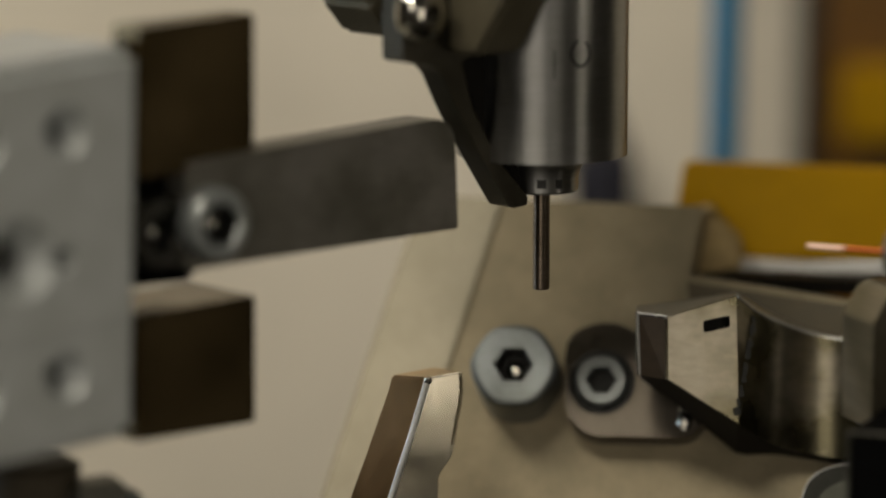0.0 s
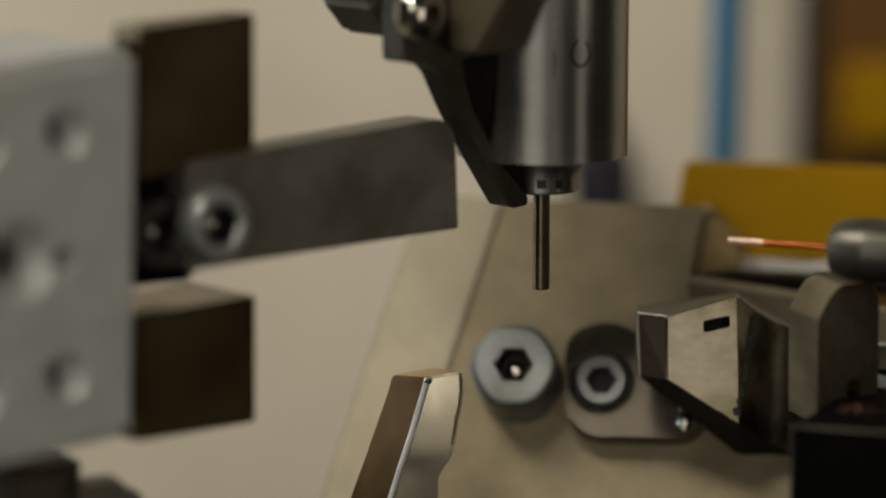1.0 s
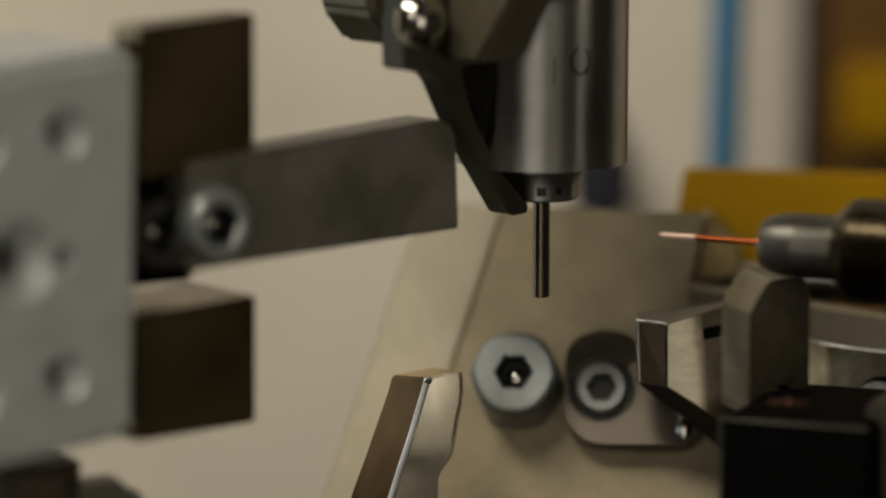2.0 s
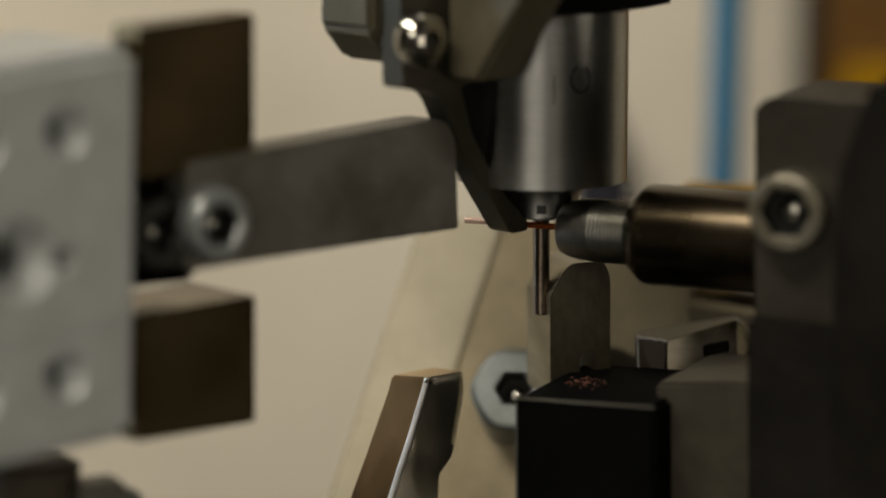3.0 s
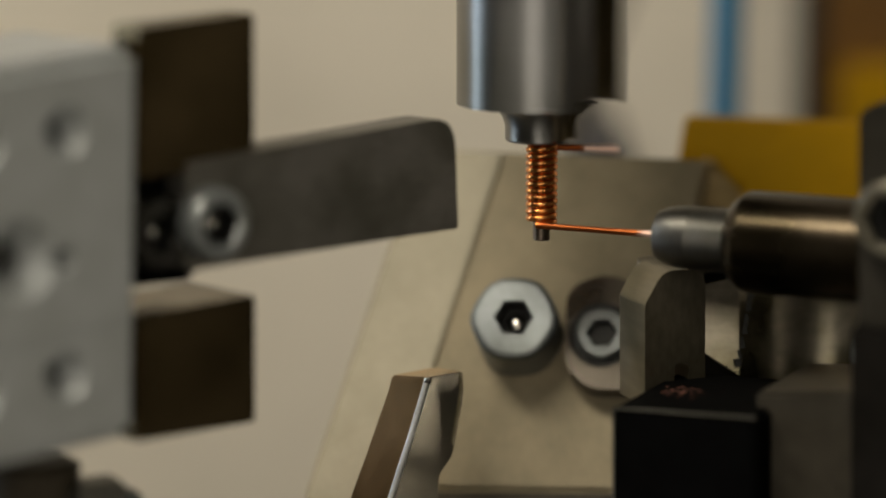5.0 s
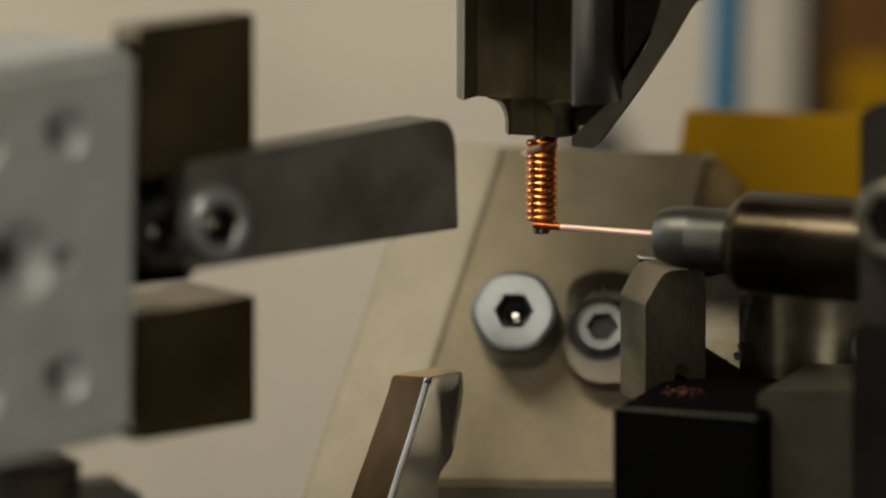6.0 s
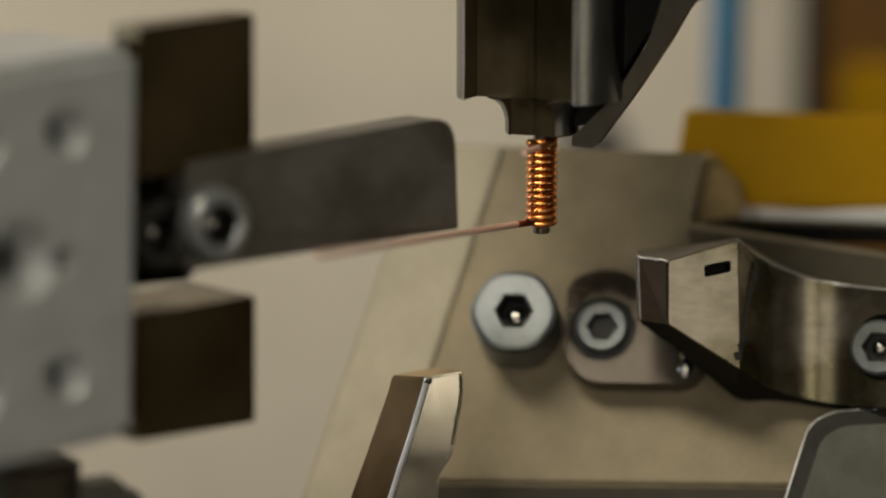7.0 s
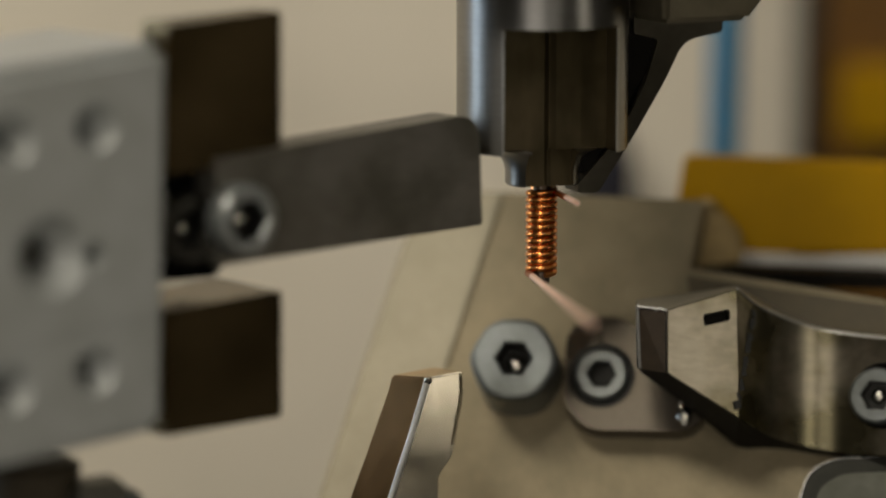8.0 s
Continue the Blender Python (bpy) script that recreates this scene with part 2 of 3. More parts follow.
setting("floor", block(-2000, 2000, -2000, 2000, -1050, -1000, 0), FLOOR, "grey workshop floor", "floor")
setting("ceiling", block(-2000, 2000, -2000, 2000, 1600, 1650, 0), WALL, "pale workshop ceiling", "ceiling")
setting("wall_north", block(-2000, 2000, 2000, 2050, -1000, 1600, 0), WALL, "grey workshop wall", "wall")
WS = setting("wall_south", block(-2000, 2000, -2050, -2000, -1000, 1600, 0), WALL, "grey workshop wall", "wall")
WE = setting("wall_east", block(2000, 2050, -2000, 2000, -1000, 1600, 0), WALL, "grey workshop wall", "wall")
WW = setting("wall_west", block(-2050, -2000, -2000, 2000, -1000, 1600, 0), WALL, "grey workshop wall", "wall")
# openings cut for the lamps, unseen like the room itself
drill(WS, block(-895, 55, -2100, -1950, -400, 1100, 0), block(355, 805, -2100, -1950, 450, 950, 0))
drill(WE, block(1950, 2100, -1700, -1100, -500, 200, 0))
drill(WW, block(-2100, -1950, 150, 650, -200, 1100, 0))
setting("machine_bed", block(-700, 700, -300, 700, -1000, -150, 4), DARKSTEEL, "dark steel machine bed", "machine bed")
setting("backdrop_panel", block(-700, 700, 230, 250, -150, 400, 2), CREAM, "cream painted machine back panel", "panel")

# ---------------- behind the head ----------------
hose = thing("air_hose", stand(0, 0, 0), "blue rubber air hose hanging before the cream panel", "hose")
hx, hy, hz = 54.9, 144, 0.0
part("hose_tube", tube([(hx + 1.5, hy, 220), (hx + 1.0, hy, 100), (hx, hy, hz), (hx - 0.6, hy + 2, hz - 45), (hx - 2, hy + 4, -150)], 3.3, 20), BLUE, hose)

post = thing("frame_post", stand(0, 0, 0), "dark grey machine frame post with amber brown cover", "machine frame")
px = 80.04
part("post", block(px - 2, px + 3, 218, 229.5, -150, 200, 1.0), DARKSTEEL, post)
part("cover", block(px + 3, px + 90, 214, 229.5, -150, 200, 2.0), AMBER, post, "amber brown cover")
qz = -4.44
part("cover_ledge", block(px + 6, px + 90, 206, 214, qz - 9, qz + 8, 1.5), YELLOW, post, "yellow ledge")

knob = thing("navy_clamp", stand(0, 0, 0), "dark navy clamp on the back panel", "clamp")
kx, kz = 32.81, -10.47
part("clamp_body", block(kx - 7, kx + 5, 150, 229.5, kz - 12, kz + 5, 3, 3), NAVY, knob)

# ---------------- carriage with plate ----------------
carriage = thing("tool_carriage", stand(0, 0, 0), "beige machined tool carriage plate with bolted steel cutter", "machine carriage")
PL = at(12.62, 22.0, -25.78, 62, 0, -8)
outer = [(-18.37, 31.91), (27.73, 31.05), (25.15, 18.98), (56.84, 15.34), (64.02, -39.36), (-37.32, -43.62)]
inner = [(-4.47, 31.13), (27.55, 30.34), (24.98, 18.32), (56.87, 13.48), (63.68, -22.84), (-18.19, -24.57)]
strip = [(-17.95, 31.3), (-5.02, 31.12), (-23.52, -43.33), (-36.77, -43.89)]
part("back_plate", prism(outer, -10, -0.9, 0.5), PLATE, carriage, m=PL)
part("edge_strip", prism(strip, -1.5, 0, 0.35), STRIP, carriage, m=PL)
skirt = [(-18.32, -25.2), (63.69, -23.19), (63.99, -39.65), (-22.99, -43.31)]
part("lower_skirt", prism(skirt, -1.5, -0.6, 0.2), SKIRT, carriage, "dark brown lower skirt", m=PL)
# thin sheet whose darker brown carries the shade over the rear of the plate
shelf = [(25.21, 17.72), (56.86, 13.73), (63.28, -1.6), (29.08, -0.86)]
part("rear_shade_plate", prism(shelf, 0, 0.5, 0.15), REAR_SHADE, carriage, "rear plate with shade put into its dark brown", m=PL)
part("face_plate", prism(inner, -1.5, 0, 0.35), PLATE, carriage, m=PL)
part("carriage_body", block(14, 80, 56, 90, -120, -26, 2), DARKSTEEL, carriage)
bx, by = (-0.01, 0.19)
cap_screw("cap_screw", carriage, PL @ at(bx - 0.4, by + 0.2, 0), 6.75, 10.5, 2.45, 4.2, ZINC, "zinc plated six-cornered socket screw", 0.02)

# pale cover low on the plate
lid = rounded([(41.96, -27.4), (45.5, -14.8), (49.1, -12.7), (66.0, -11.0), (67.0, -26.4)], [0, 4, 6, 0, 0])
cover = part("rounded_cover", prism(lid, 0, 5, 0.7), COVERRIM, carriage, "round-cornered dark steel cover", m=PL)
part("bright_edge", tube([(p[0], p[1], 4.75) for p in lid[:-1]], 0.17, 8), EDGE, cover, "thin bright rod along the edge")
lid2 = rounded([(44.2, -28.2), (47.4, -17.0), (50.6, -15.0), (66.0, -13.6), (67.0, -27.2)], [0, 4, 6, 0, 0])
part("cover_inset", prism(lid2, 5, 5.4, 0.15), COVERGREY, carriage, "grey cover inset", m=PL)

# cutter bracket: lug on the plate, arm with slot
lug = rounded([(6.95, 7.6), (14.61, 9.68), (20.11, 6.13), (30.16, -1.82), (28.25, -8.97), (11.12, -9.27), (7.4, -5.75)], [4, 4, 2, 3, 4, 5, 4])
bracket = part("cutter_bracket", prism(lug, 0, 5.2, 0.8, 3), POLISHED, carriage, "polished steel cutter bracket", m=PL)
sx, sy = (12.98, -0.53)
cap_screw("cap_screw", carriage, PL @ at(sx, sy, 2.2), 4.2, 4.2, 1.95, 2.2, ZINC, "recessed socket head screw")
drill(bracket, moved(lathe([(4.75, 2.1), (4.75, 6.5)], 40), at(sx, sy, 0)))
# dark ring paints the counterbore's shade round the screw
rim = lathe([(5.2, 5.1), (5.2, 5.3), (5.0, 5.4), (4.7, 5.3), (4.7, 5.1)], 40)
part("recess_shade_ring", rim, SOCKET, bracket, "dark ring for the shade round the counterbore", m=at(sx, sy, 0))
# low chrome dome, added to give the highlight of the bracket's fillet
hx, hy = (26.1, -5.9)
part("fillet_highlight_dome", moved(lathe([(1.9, 4.7), (1.7, 5.2), (1.2, 5.6), (0.6, 5.8), (0.01, 5.85)], 32), Matrix.Diagonal((0.72, 1.35, 1, 1))), CHROME, bracket, "chrome dome added for the fillet's highlight", m=at(hx, hy, 0))


def loft(sections):
    """Closed sections of equal length joined one to the next."""
    bm = bmesh.new()
    rings = [[bm.verts.new(Vector(p) * MM) for p in s] for s in sections]
    n = len(rings[0])
    for a, b in zip(rings, rings[1:]):
        for i in range(n):
            bm.faces.new((a[i], a[(i + 1) % n], b[(i + 1) % n], b[i]))
    bm.faces.new(rings[0][::-1])
    bm.faces.new(rings[-1])
    bmesh.ops.recalc_face_normals(bm, faces=bm.faces)
    bm.normal_update()
    return bm


# top back, top front, foot front, foot back at stations along the arm
arm = [
    [(29.68, 8, -10.37), (29.61, 4, -10.47), (29.84, 2, -19.77), (29.93, 6, -21)],
    [(36.29, 12, -10.26), (34.01, 3, -11.05), (33.95, 0.5, -20.14), (35.32, 8, -25.35)],
    [(45.27, 15, -9.68), (44.68, 5, -8.21), (44.87, 0, -27.04), (45.3, 11, -34.12)],
    [(49.57, 18, -12.5), (47.82, 8.5, -11.09), (47.82, 3.5, -29.46), (49.14, 14, -35.76)],
    [(53.47, 21, -15), (51.07, 11, -13.18), (51.06, 6, -31.48), (52.9, 16, -36.98)],
    [(58.52, 22, -17.2), (56.28, 12, -15.34), (56.24, 7, -33.24), (58.37, 17, -38.14)],
    [(63.77, 21, -18.26), (61.41, 11, -16.2), (61.18, 6, -33.89), (63.59, 16, -38.63)],
    [(70.33, 17, -18.16), (67.84, 7, -16.26), (67.57, 2, -33.43), (70.1, 12, -37.08)],
    [(78.54, 13, -18.22), (76.05, 2, -16.09), (75.73, -3, -32.72), (78.25, 8, -36.44)],
]


def refined(rows, first, parts=4):
    """Stations with more in between, on a smooth curve from the station named first."""
    out = [[Vector(p) for p in row] for row in rows[:first]]
    rest = [[Vector(p) for p in row] for row in rows[first:]]
    for k in range(len(rest) - 1):
        a, b, c, d = rest[max(k - 1, 0)], rest[k], rest[k + 1], rest[min(k + 2, len(rest) - 1)]
        for j in range(parts):
            u = j / parts
            out.append([q + 0.5 * u * (r_ - p + u * (2 * p - 5 * q + 4 * r_ - t_ + u * (3 * (q - r_) + t_ - p))) for p, q, r_, t_ in zip(a, b, c, d)])
    out.append(rest[-1])
    return out


arm = refined(arm, 2)
bm = loft(arm)
bmesh.ops.bevel(bm, geom=[e for e in bm.edges if e.calc_face_angle(0) > radians(40)], offset=0.35 * MM, segments=2, affect="EDGES")
# the black body paints in the shade under the arm
blade = part("cutter_arm", bm, BLACK_AND_SHADE, carriage, "curved steel cutter arm, black for its shaded underside")
front = []
for a, b, c, d in arm[1:]:
    b, c = Vector(b), Vector(c)
    out = Vector((0.05, -1, 0.45)).normalized() * 0.25
    b, c = b.lerp(c, -0.004), c.lerp(b, -0.004)
    front.append([b - out, b + out, c + out, c - out])
bm = loft(front)
bmesh.ops.bevel(bm, geom=[e for e in bm.edges if e.calc_face_angle(0) > radians(40)], offset=0.12 * MM, segments=1, affect="EDGES")
face = part("polished_face", bm, FACE, carriage, "scratched polished cutter face")
# ground top edge and dark brown end of the arm
top = []
for a, b, c, d in arm[:-4]:
    a, b = Vector(a), Vector(b)
    a, b = a.lerp(b, 0.03), b.lerp(a, 0.03)
    up = Vector((0, -0.15, 1)) * 0.16
    top.append([a - up, a + up, b + up, b - up])
part("top_edge", loft(top), JAW, carriage, "ground grey top edge")
crest = [Vector(b).lerp(Vector(a), 0.02) + Vector((0, -0.1, 0.05)) for a, b, c, d in arm[2:]]
part("ground_crest", tube(crest, 0.34, 10), EDGE, carriage, "bright ground crest of the arm")
end_a, end_b, end_c = Vector((29.5, 3.7, -10.32)), Vector((29.82, 1.7, -19.62)), Vector((33.9, 2.7, -10.91))
part("bright_corner", tube([end_a, end_b], 0.2, 8), EDGE, carriage, "thin bright rod down the cutter's corner")
fringe = [end_a.lerp(end_c, k / 11) + Vector((0, random.uniform(-0.15, 0.05), random.uniform(-0.45, 0.15) * (0.3 + abs(k / 11 - 0.45)))) for k in range(12)]
part("chipped_edge", tube(fringe, 0.26, 8), EDGE, carriage, "chipped bright cutting edge")
(_, b0, c0, _), (_, b1, c1, _) = arm[0], arm[1]
b0, c0, b1, c1 = Vector(b0), Vector(c0), Vector(b1), Vector(c1)
off = Vector((-0.12, -0.14, 0))
end = [[p.lerp(q, u) + k * off for p, q, k in ((b0, b1, 0), (b0, b1, 1), (c0, c1, 1), (c0, c1, 0))] for u in (0.06, 0.97)]
part("brown_end", loft(end), BROWN_END, carriage, "dark brown end of the arm")
part("bright_edge", tube([b0 + off * 2, c0 + off * 2], 0.22, 8), CHROME, carriage, "thin bright rod along the edge")
part("bright_edge", tube([b1 + off * 1.6, b1.lerp(c1, 0.45) + off * 1.6, c1 + off * 1.6], 0.16, 8), CHROME, carriage, "thin bright rod along the edge")
# row of punched marks along the bend
m0, m1 = Vector((47.56, 7.4, -12.28)), Vector((44.48, -0.2, -25.24))
for k in range(13):
    q = m0.lerp(m1, (k + 0.25 * math.sin(k * 2.3)) / 12.5)
    w = 0.26 + 0.3 * math.sin(k * 1.7) ** 2
    part("punched_mark", block(-w, w, -0.6, 0.6, -0.1, 0.12, 0.05, 1), SOCKET, face, m=at(q.x, q.y - 0.15, q.z, 72, -10, 12))
slot = rounded([(-2.2, -0.95), (2.0, -0.85), (2.2, 0.9), (-2.0, 0.85)], 0.45)
ox, oy, oz = 41.56, 3, -12.02
for piece in (blade, face):
    drill(piece, moved(prism(slot, -3.5, 8, 0), at(ox, oy, oz, 72, -9, 10)))
rx_, ry_, rz_ = 67.09, 4.5, -24.56
cap_screw("cap_screw", carriage, at(rx_, ry_ + 2.75, rz_ - 0.8, 74, 0, -18), 4.4, 3.0, 2.0, 2.4, ZINC, "socket head screw in a counterbore")
for piece in (blade, face):
    drill(piece, moved(lathe([(5.1, -2.9), (5.1, 6.0)], 40), at(rx_, ry_, rz_, 74, 0, -18)))

# behind the plate
yel = [(40.02, 6), (85.31, 4.3), (85.75, -11.22), (50.16, -10.08), (47.32, -8.37), (38.49, -4.76)]
part("yellow_guard", prism(yel, -52, -48, 0.6), YELLOW, carriage, "yellow painted sheet guard", m=at(0, 0, 0, 90))
part("padding", tube([(47, 44, -10.49), (51.56, 43, -11.44), (59.91, 43, -11.63), (68.25, 43, -11.25), (79.37, 43, -11.07)], 1.9, 24), WHITE, carriage, "white padding strip")
fo = rounded([(40.61, -1.99), (44, -0.78), (48.69, -6.2), (47.69, -12.77), (39.84, -13.24)], 1.2)
crumbs = prism(fo, -47, -40, 0.8)
bmesh.ops.subdivide_edges(crumbs, edges=list(crumbs.edges), cuts=2, use_grid_fill=True)
for v in crumbs.verts:
    v.co += Vector((random.gauss(0, 0.22), random.gauss(0, 0.22), random.gauss(0, 0.3))) * MM
part("fibre_block", crumbs, FOAM, carriage, "rough tan fibre block", m=at(0, 0, 0, 90))

# dark strip stands in for the shade in the gap below the padding
gap = [(39.92, -11.27), (47.02, -10.34), (72.55, -11.27), (72.61, -13.68), (56.19, -13.5), (39.3, -12.38)]
part("gap_shade_strip", prism(gap, -40, -34, 0.3), BLACK_AND_SHADE, carriage, "dark strip for the shade in the gap", m=at(0, 0, 0, 90))

# ---------------- column and beam that carry the moving parts ----------------
column = thing("machine_column", stand(0, 0, 0), "dark steel machine column with overhead beam", "machine column")
part("column", block(16, 78, 90, 130, -150, -40, 2), DARKSTEEL, column)
part("beam", block(0, 30, -16, 229.5, 250, 290, 2), DARKSTEEL, column)

# ---------------- winding spindle ----------------
AX, AY = 14.75, 0.0
spindle = thing("winding_spindle", stand(AX, AY, 0), "turned steel winding spindle with clamp lever and mandrel pin", "winding spindle")
R = 12.75
body_z, neck_z, pin_z = 14.6, 9.0, -6.1
POCKET = -114.0


def pocket_ring(radius, half, floor, groove, n=72):
    """A circle with a straight-walled pocket cut in at azimuth POCKET."""
    a = math.asin(min(0.98, half / radius))
    pts = []
    for i in range(n + 1):
        w = a + (2 * math.pi - 2 * a) * i / n
        pts.append((radius * math.cos(w), radius * math.sin(w)))
    pts += [(floor, -half), (floor, -groove), (floor - groove * 0.8, 0.0), (floor, groove), (floor, half)]
    return pts


head = part("spindle_body", prism(pocket_ring(R, 8.7, 4.2, 0.9), body_z, body_z + 18.6, 0.0), STEEL, spindle, "turned bright steel body")
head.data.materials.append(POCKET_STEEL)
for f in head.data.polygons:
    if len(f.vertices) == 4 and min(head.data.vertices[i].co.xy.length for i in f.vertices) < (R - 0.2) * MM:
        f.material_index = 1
SP = at(0, 0, 0, 0, 0, POCKET)
for v in head.data.vertices:
    v.co = SP @ v.co
# thin bright tubes stand in for the highlights along the pocket's edges
for side in (-1, 1):
    rx0 = math.sqrt(R * R - 8.7 * 8.7)
    part("pocket_edge_glint", tube([SP @ Vector((rx0 - 0.05, side * 8.7, body_z + 0.2)), SP @ Vector((rx0 - 0.05, side * 8.7, body_z + 18.4))], 0.16, 8), EDGE, head, "bright tube for the highlight on the pocket edge")
upper = lathe([(R, body_z + 18.6), (R, body_z + 25.6), (R - 0.4, body_z + 26.0)], 96)
part("upper_body", upper, STEEL, head)
nb = bmesh.new()
rows = [(8.4, body_z), (7.2, body_z - 0.5), (6.4, body_z - 1.2), (5.8, body_z - 2.3), (5.5, body_z - 3.4), (5.5, neck_z + 0.3), (5.3, neck_z)]
rings = []
for r, z in rows:
    rings.append([nb.verts.new(SP @ (Vector((x, y, z)) * MM)) for x, y in pocket_ring(r, 3.7, 3.0, 0.5, 48)])
for a, b in zip(rings, rings[1:]):
    for i in range(len(a)):
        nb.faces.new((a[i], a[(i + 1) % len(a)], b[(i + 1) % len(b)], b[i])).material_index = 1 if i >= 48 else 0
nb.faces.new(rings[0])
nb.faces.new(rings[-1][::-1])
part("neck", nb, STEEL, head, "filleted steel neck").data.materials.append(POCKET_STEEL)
# dark blocks in place of hollows: the shade of two notches in the neck
for az, wide in ((32, 1.4), (60, 1.1)):
    part("notch_shade", block(-0.5, 0.06, -wide / 2, wide / 2, -0.7, 0.7, 0.02, 1), SOCKET, head, "dark block for the shade in a neck notch", m=at(0, 0, 0, 0, 0, az) @ at(5.45, 0, neck_z + 1.7))
part("mandrel_pin", lathe([(1.27, neck_z + 2), (1.27, pin_z + 0.15), (1.12, pin_z)], 32), PIN, head, "dark steel mandrel pin")
part("scribed_line", tube([((R + 0.01) * math.cos(radians(40)), (R + 0.01) * math.sin(radians(40)), z) for z in (27.3, 31.4)], 0.1, 8), SOCKET, head, "scribed line")
part("engraved_ring", tube([((R + 0.02) * math.cos(w), (R + 0.02) * math.sin(w), 30.8 + 1.9 * math.sin(k)) for k, w in
                            ((q, radians(58) + 1.5 / R * math.cos(q)) for q in [math.pi * (0.1 + 1.75 * i / 24) + math.pi / 2 for i in range(25)])], 0.18, 8),
     SOCKET, head, "engraved open ring mark")
part("flange", lathe([(16, body_z + 26.0), (19.5, body_z + 26.8), (19.5, body_z + 36), (16, body_z + 44)], 12, 0.26), BLACK, head, "black twelve-sided flange")
part("quill", lathe([(14, body_z + 44), (14, 240)], 48), STEEL, head)

# clamp lever: profile in the radial plane, drawn out along the tangent
ARM_AZ = -14.0
AM = at(0, 0, 0, 0, 0, ARM_AZ) @ at(0, 0, 0, 90)
lever = rounded([(5.0, 7.5), (8.4, 7.3), (14.3, 15.5), (19.5, 23.5), (22.8, 29.6), (29.4, 30.6), (30.0, 46), (18.0, 46), (14.2, 35), (14.2, 31), (18.4, 30), (16.2, 23.2), (11.4, 15.2), (5.0, 8.8)],
                [0.4, 0.8, 1.5, 1.5, 2.0, 0.6, 0, 0, 2, 0.5, 0.6, 1.5, 1.5, 0.4])
part("clamp_lever", prism(lever, -2.2, 2.2, 0.3), LEVER, head, "olive dark steel clamp lever", m=AM)
web = [(19.0, 33.0), (16.9, 25.5), (12.2, 16.4), (7.6, 10.8), (5.4, 10.4), (4.0, 14.3), (12.4, 15.2), (12.4, 33.0)]
part("clamp_web", prism(web, -1.2, 1.6, 0.1), BLACK_AND_SHADE, head, "black web filling the gap behind the lever", m=AM)
chuck = [(12.9, 33.5), (27.0, 33.5), (31.5, 38.5), (31.5, 60), (12.9, 60)]
part("clamp_cheek", prism(chuck, 2.6, 14.0, 0.8), CHEEK, head, "chamfered grey clamp cheek", m=AM)
wing = [(2.6, 31.5), (9.0, 31.5), (20.0, 46.0), (20.0, 60), (2.6, 60)]
part("clamp_block", prism(wing, 12.9, 21.5, 0.7), CHEEK, head, "chamfered steel clamp block", m=at(0, 0, 0, 0, 0, ARM_AZ) @ at(0, 0, 0, 90, 0, 90))
screw = part("pivot_screw", lathe([(3.3, 0), (4.1, 0.4), (4.3, 1.2), (4.1, 2.1), (3.6, 2.9), (2.8, 3.5), (1.9, 3.8)], 40), CHROME, head, "domed bright pivot screw", m=AM @ at(27.2, 37.6, -2.2, 180))
drill(screw, lathe([(1.6, 1.6), (1.6, 6)], 6))

# wire end that the lever holds, left over from the first turn
WAY = Vector((math.cos(radians(-25)), math.sin(radians(-25)), 0))
WIRE_Z = 3.9
TOUCH = Vector((-0.423 * 1.95, -0.906 * 1.95, 0))

# ---------------- coil and wires ----------------
PITCH, TURNS, COIL_R, WIRE_R = 1.035, 12.6, 1.93, 0.5
coil = thing("copper_coil", stand(AX, AY, WIRE_Z), "tightly wound enamelled copper wire coil on the pin", "coil")
steps = 36
helix = [(COIL_R * math.cos(radians(-115 + 360 * i / steps)), COIL_R * math.sin(radians(-115 + 360 * i / steps)), PITCH * i / steps) for i in range(int(TURNS * steps) + 1)]
part("winding", tube(helix, WIRE_R, 20), COPPER, coil)

lead = thing("copper_lead", stand(AX, AY, WIRE_Z), "straight reddish enamelled copper wire led to the nozzle", "wire")
p0, p1 = TOUCH, TOUCH + WAY * 34
part("wire", tube([p0, p1], WIRE_R * 0.94, 20), ENAMEL, lead)
bare_lead = thing("bare_wire_tail", stand(AX, AY, WIRE_Z), "straight stripped pink copper wire at the coil's lower end", "wire")
part("enamel_root", tube([TOUCH - WAY * 0.4, TOUCH + WAY * 4.0], WIRE_R * 1.02, 20), ENAMEL, bare_lead, "enamelled root")
part("bare_wire", tube([TOUCH + WAY * 4.0, TOUCH + WAY * 57], WIRE_R, 20), BARE, bare_lead)

# ---------------- wire nozzle with its jaw and slide ----------------
nozzle = thing("wire_nozzle", stand(0, 0, 0, 0, 0, 0), "steel wire feed nozzle on a black clamp block", "wire nozzle")
NX, NY, NZ = 31.56, -10.3, 3.9
NF = at(NX, NY, NZ, 0, 0, -25)
NL = NF @ at(0, 0, 0, 0, 90, 0)
part("nozzle_tip", lathe([(0.8, 0.0), (3.3, 0.0), (3.65, 0.2), (4.15, 1.3), (4.5, 3.0), (4.72, 5.2)] + [(4.75 - 0.09 * (k % 2), 5.5 + 0.3 * k) for k in range(20)] + [(4.75, 11.6)], 48), TIP, nozzle, "turned bright nozzle tip", m=NL)
part("nozzle_sleeve", lathe([(4.9, 11.2), (5.6, 11.6), (7.2, 13.4), (7.45, 14.2), (7.45, 60)], 48), OIL, nozzle, "brown burnished nozzle sleeve", m=NL)
NV = NF @ at(0, 0, 0, 90)
jaw = rounded([(0.02, -1.72), (-0.17, 13.67), (2.68, 18.58), (8.72, 18.55), (9.59, 16.02), (9.88, -2.49)], [0, 0.4, 1.8, 1.6, 1, 0])
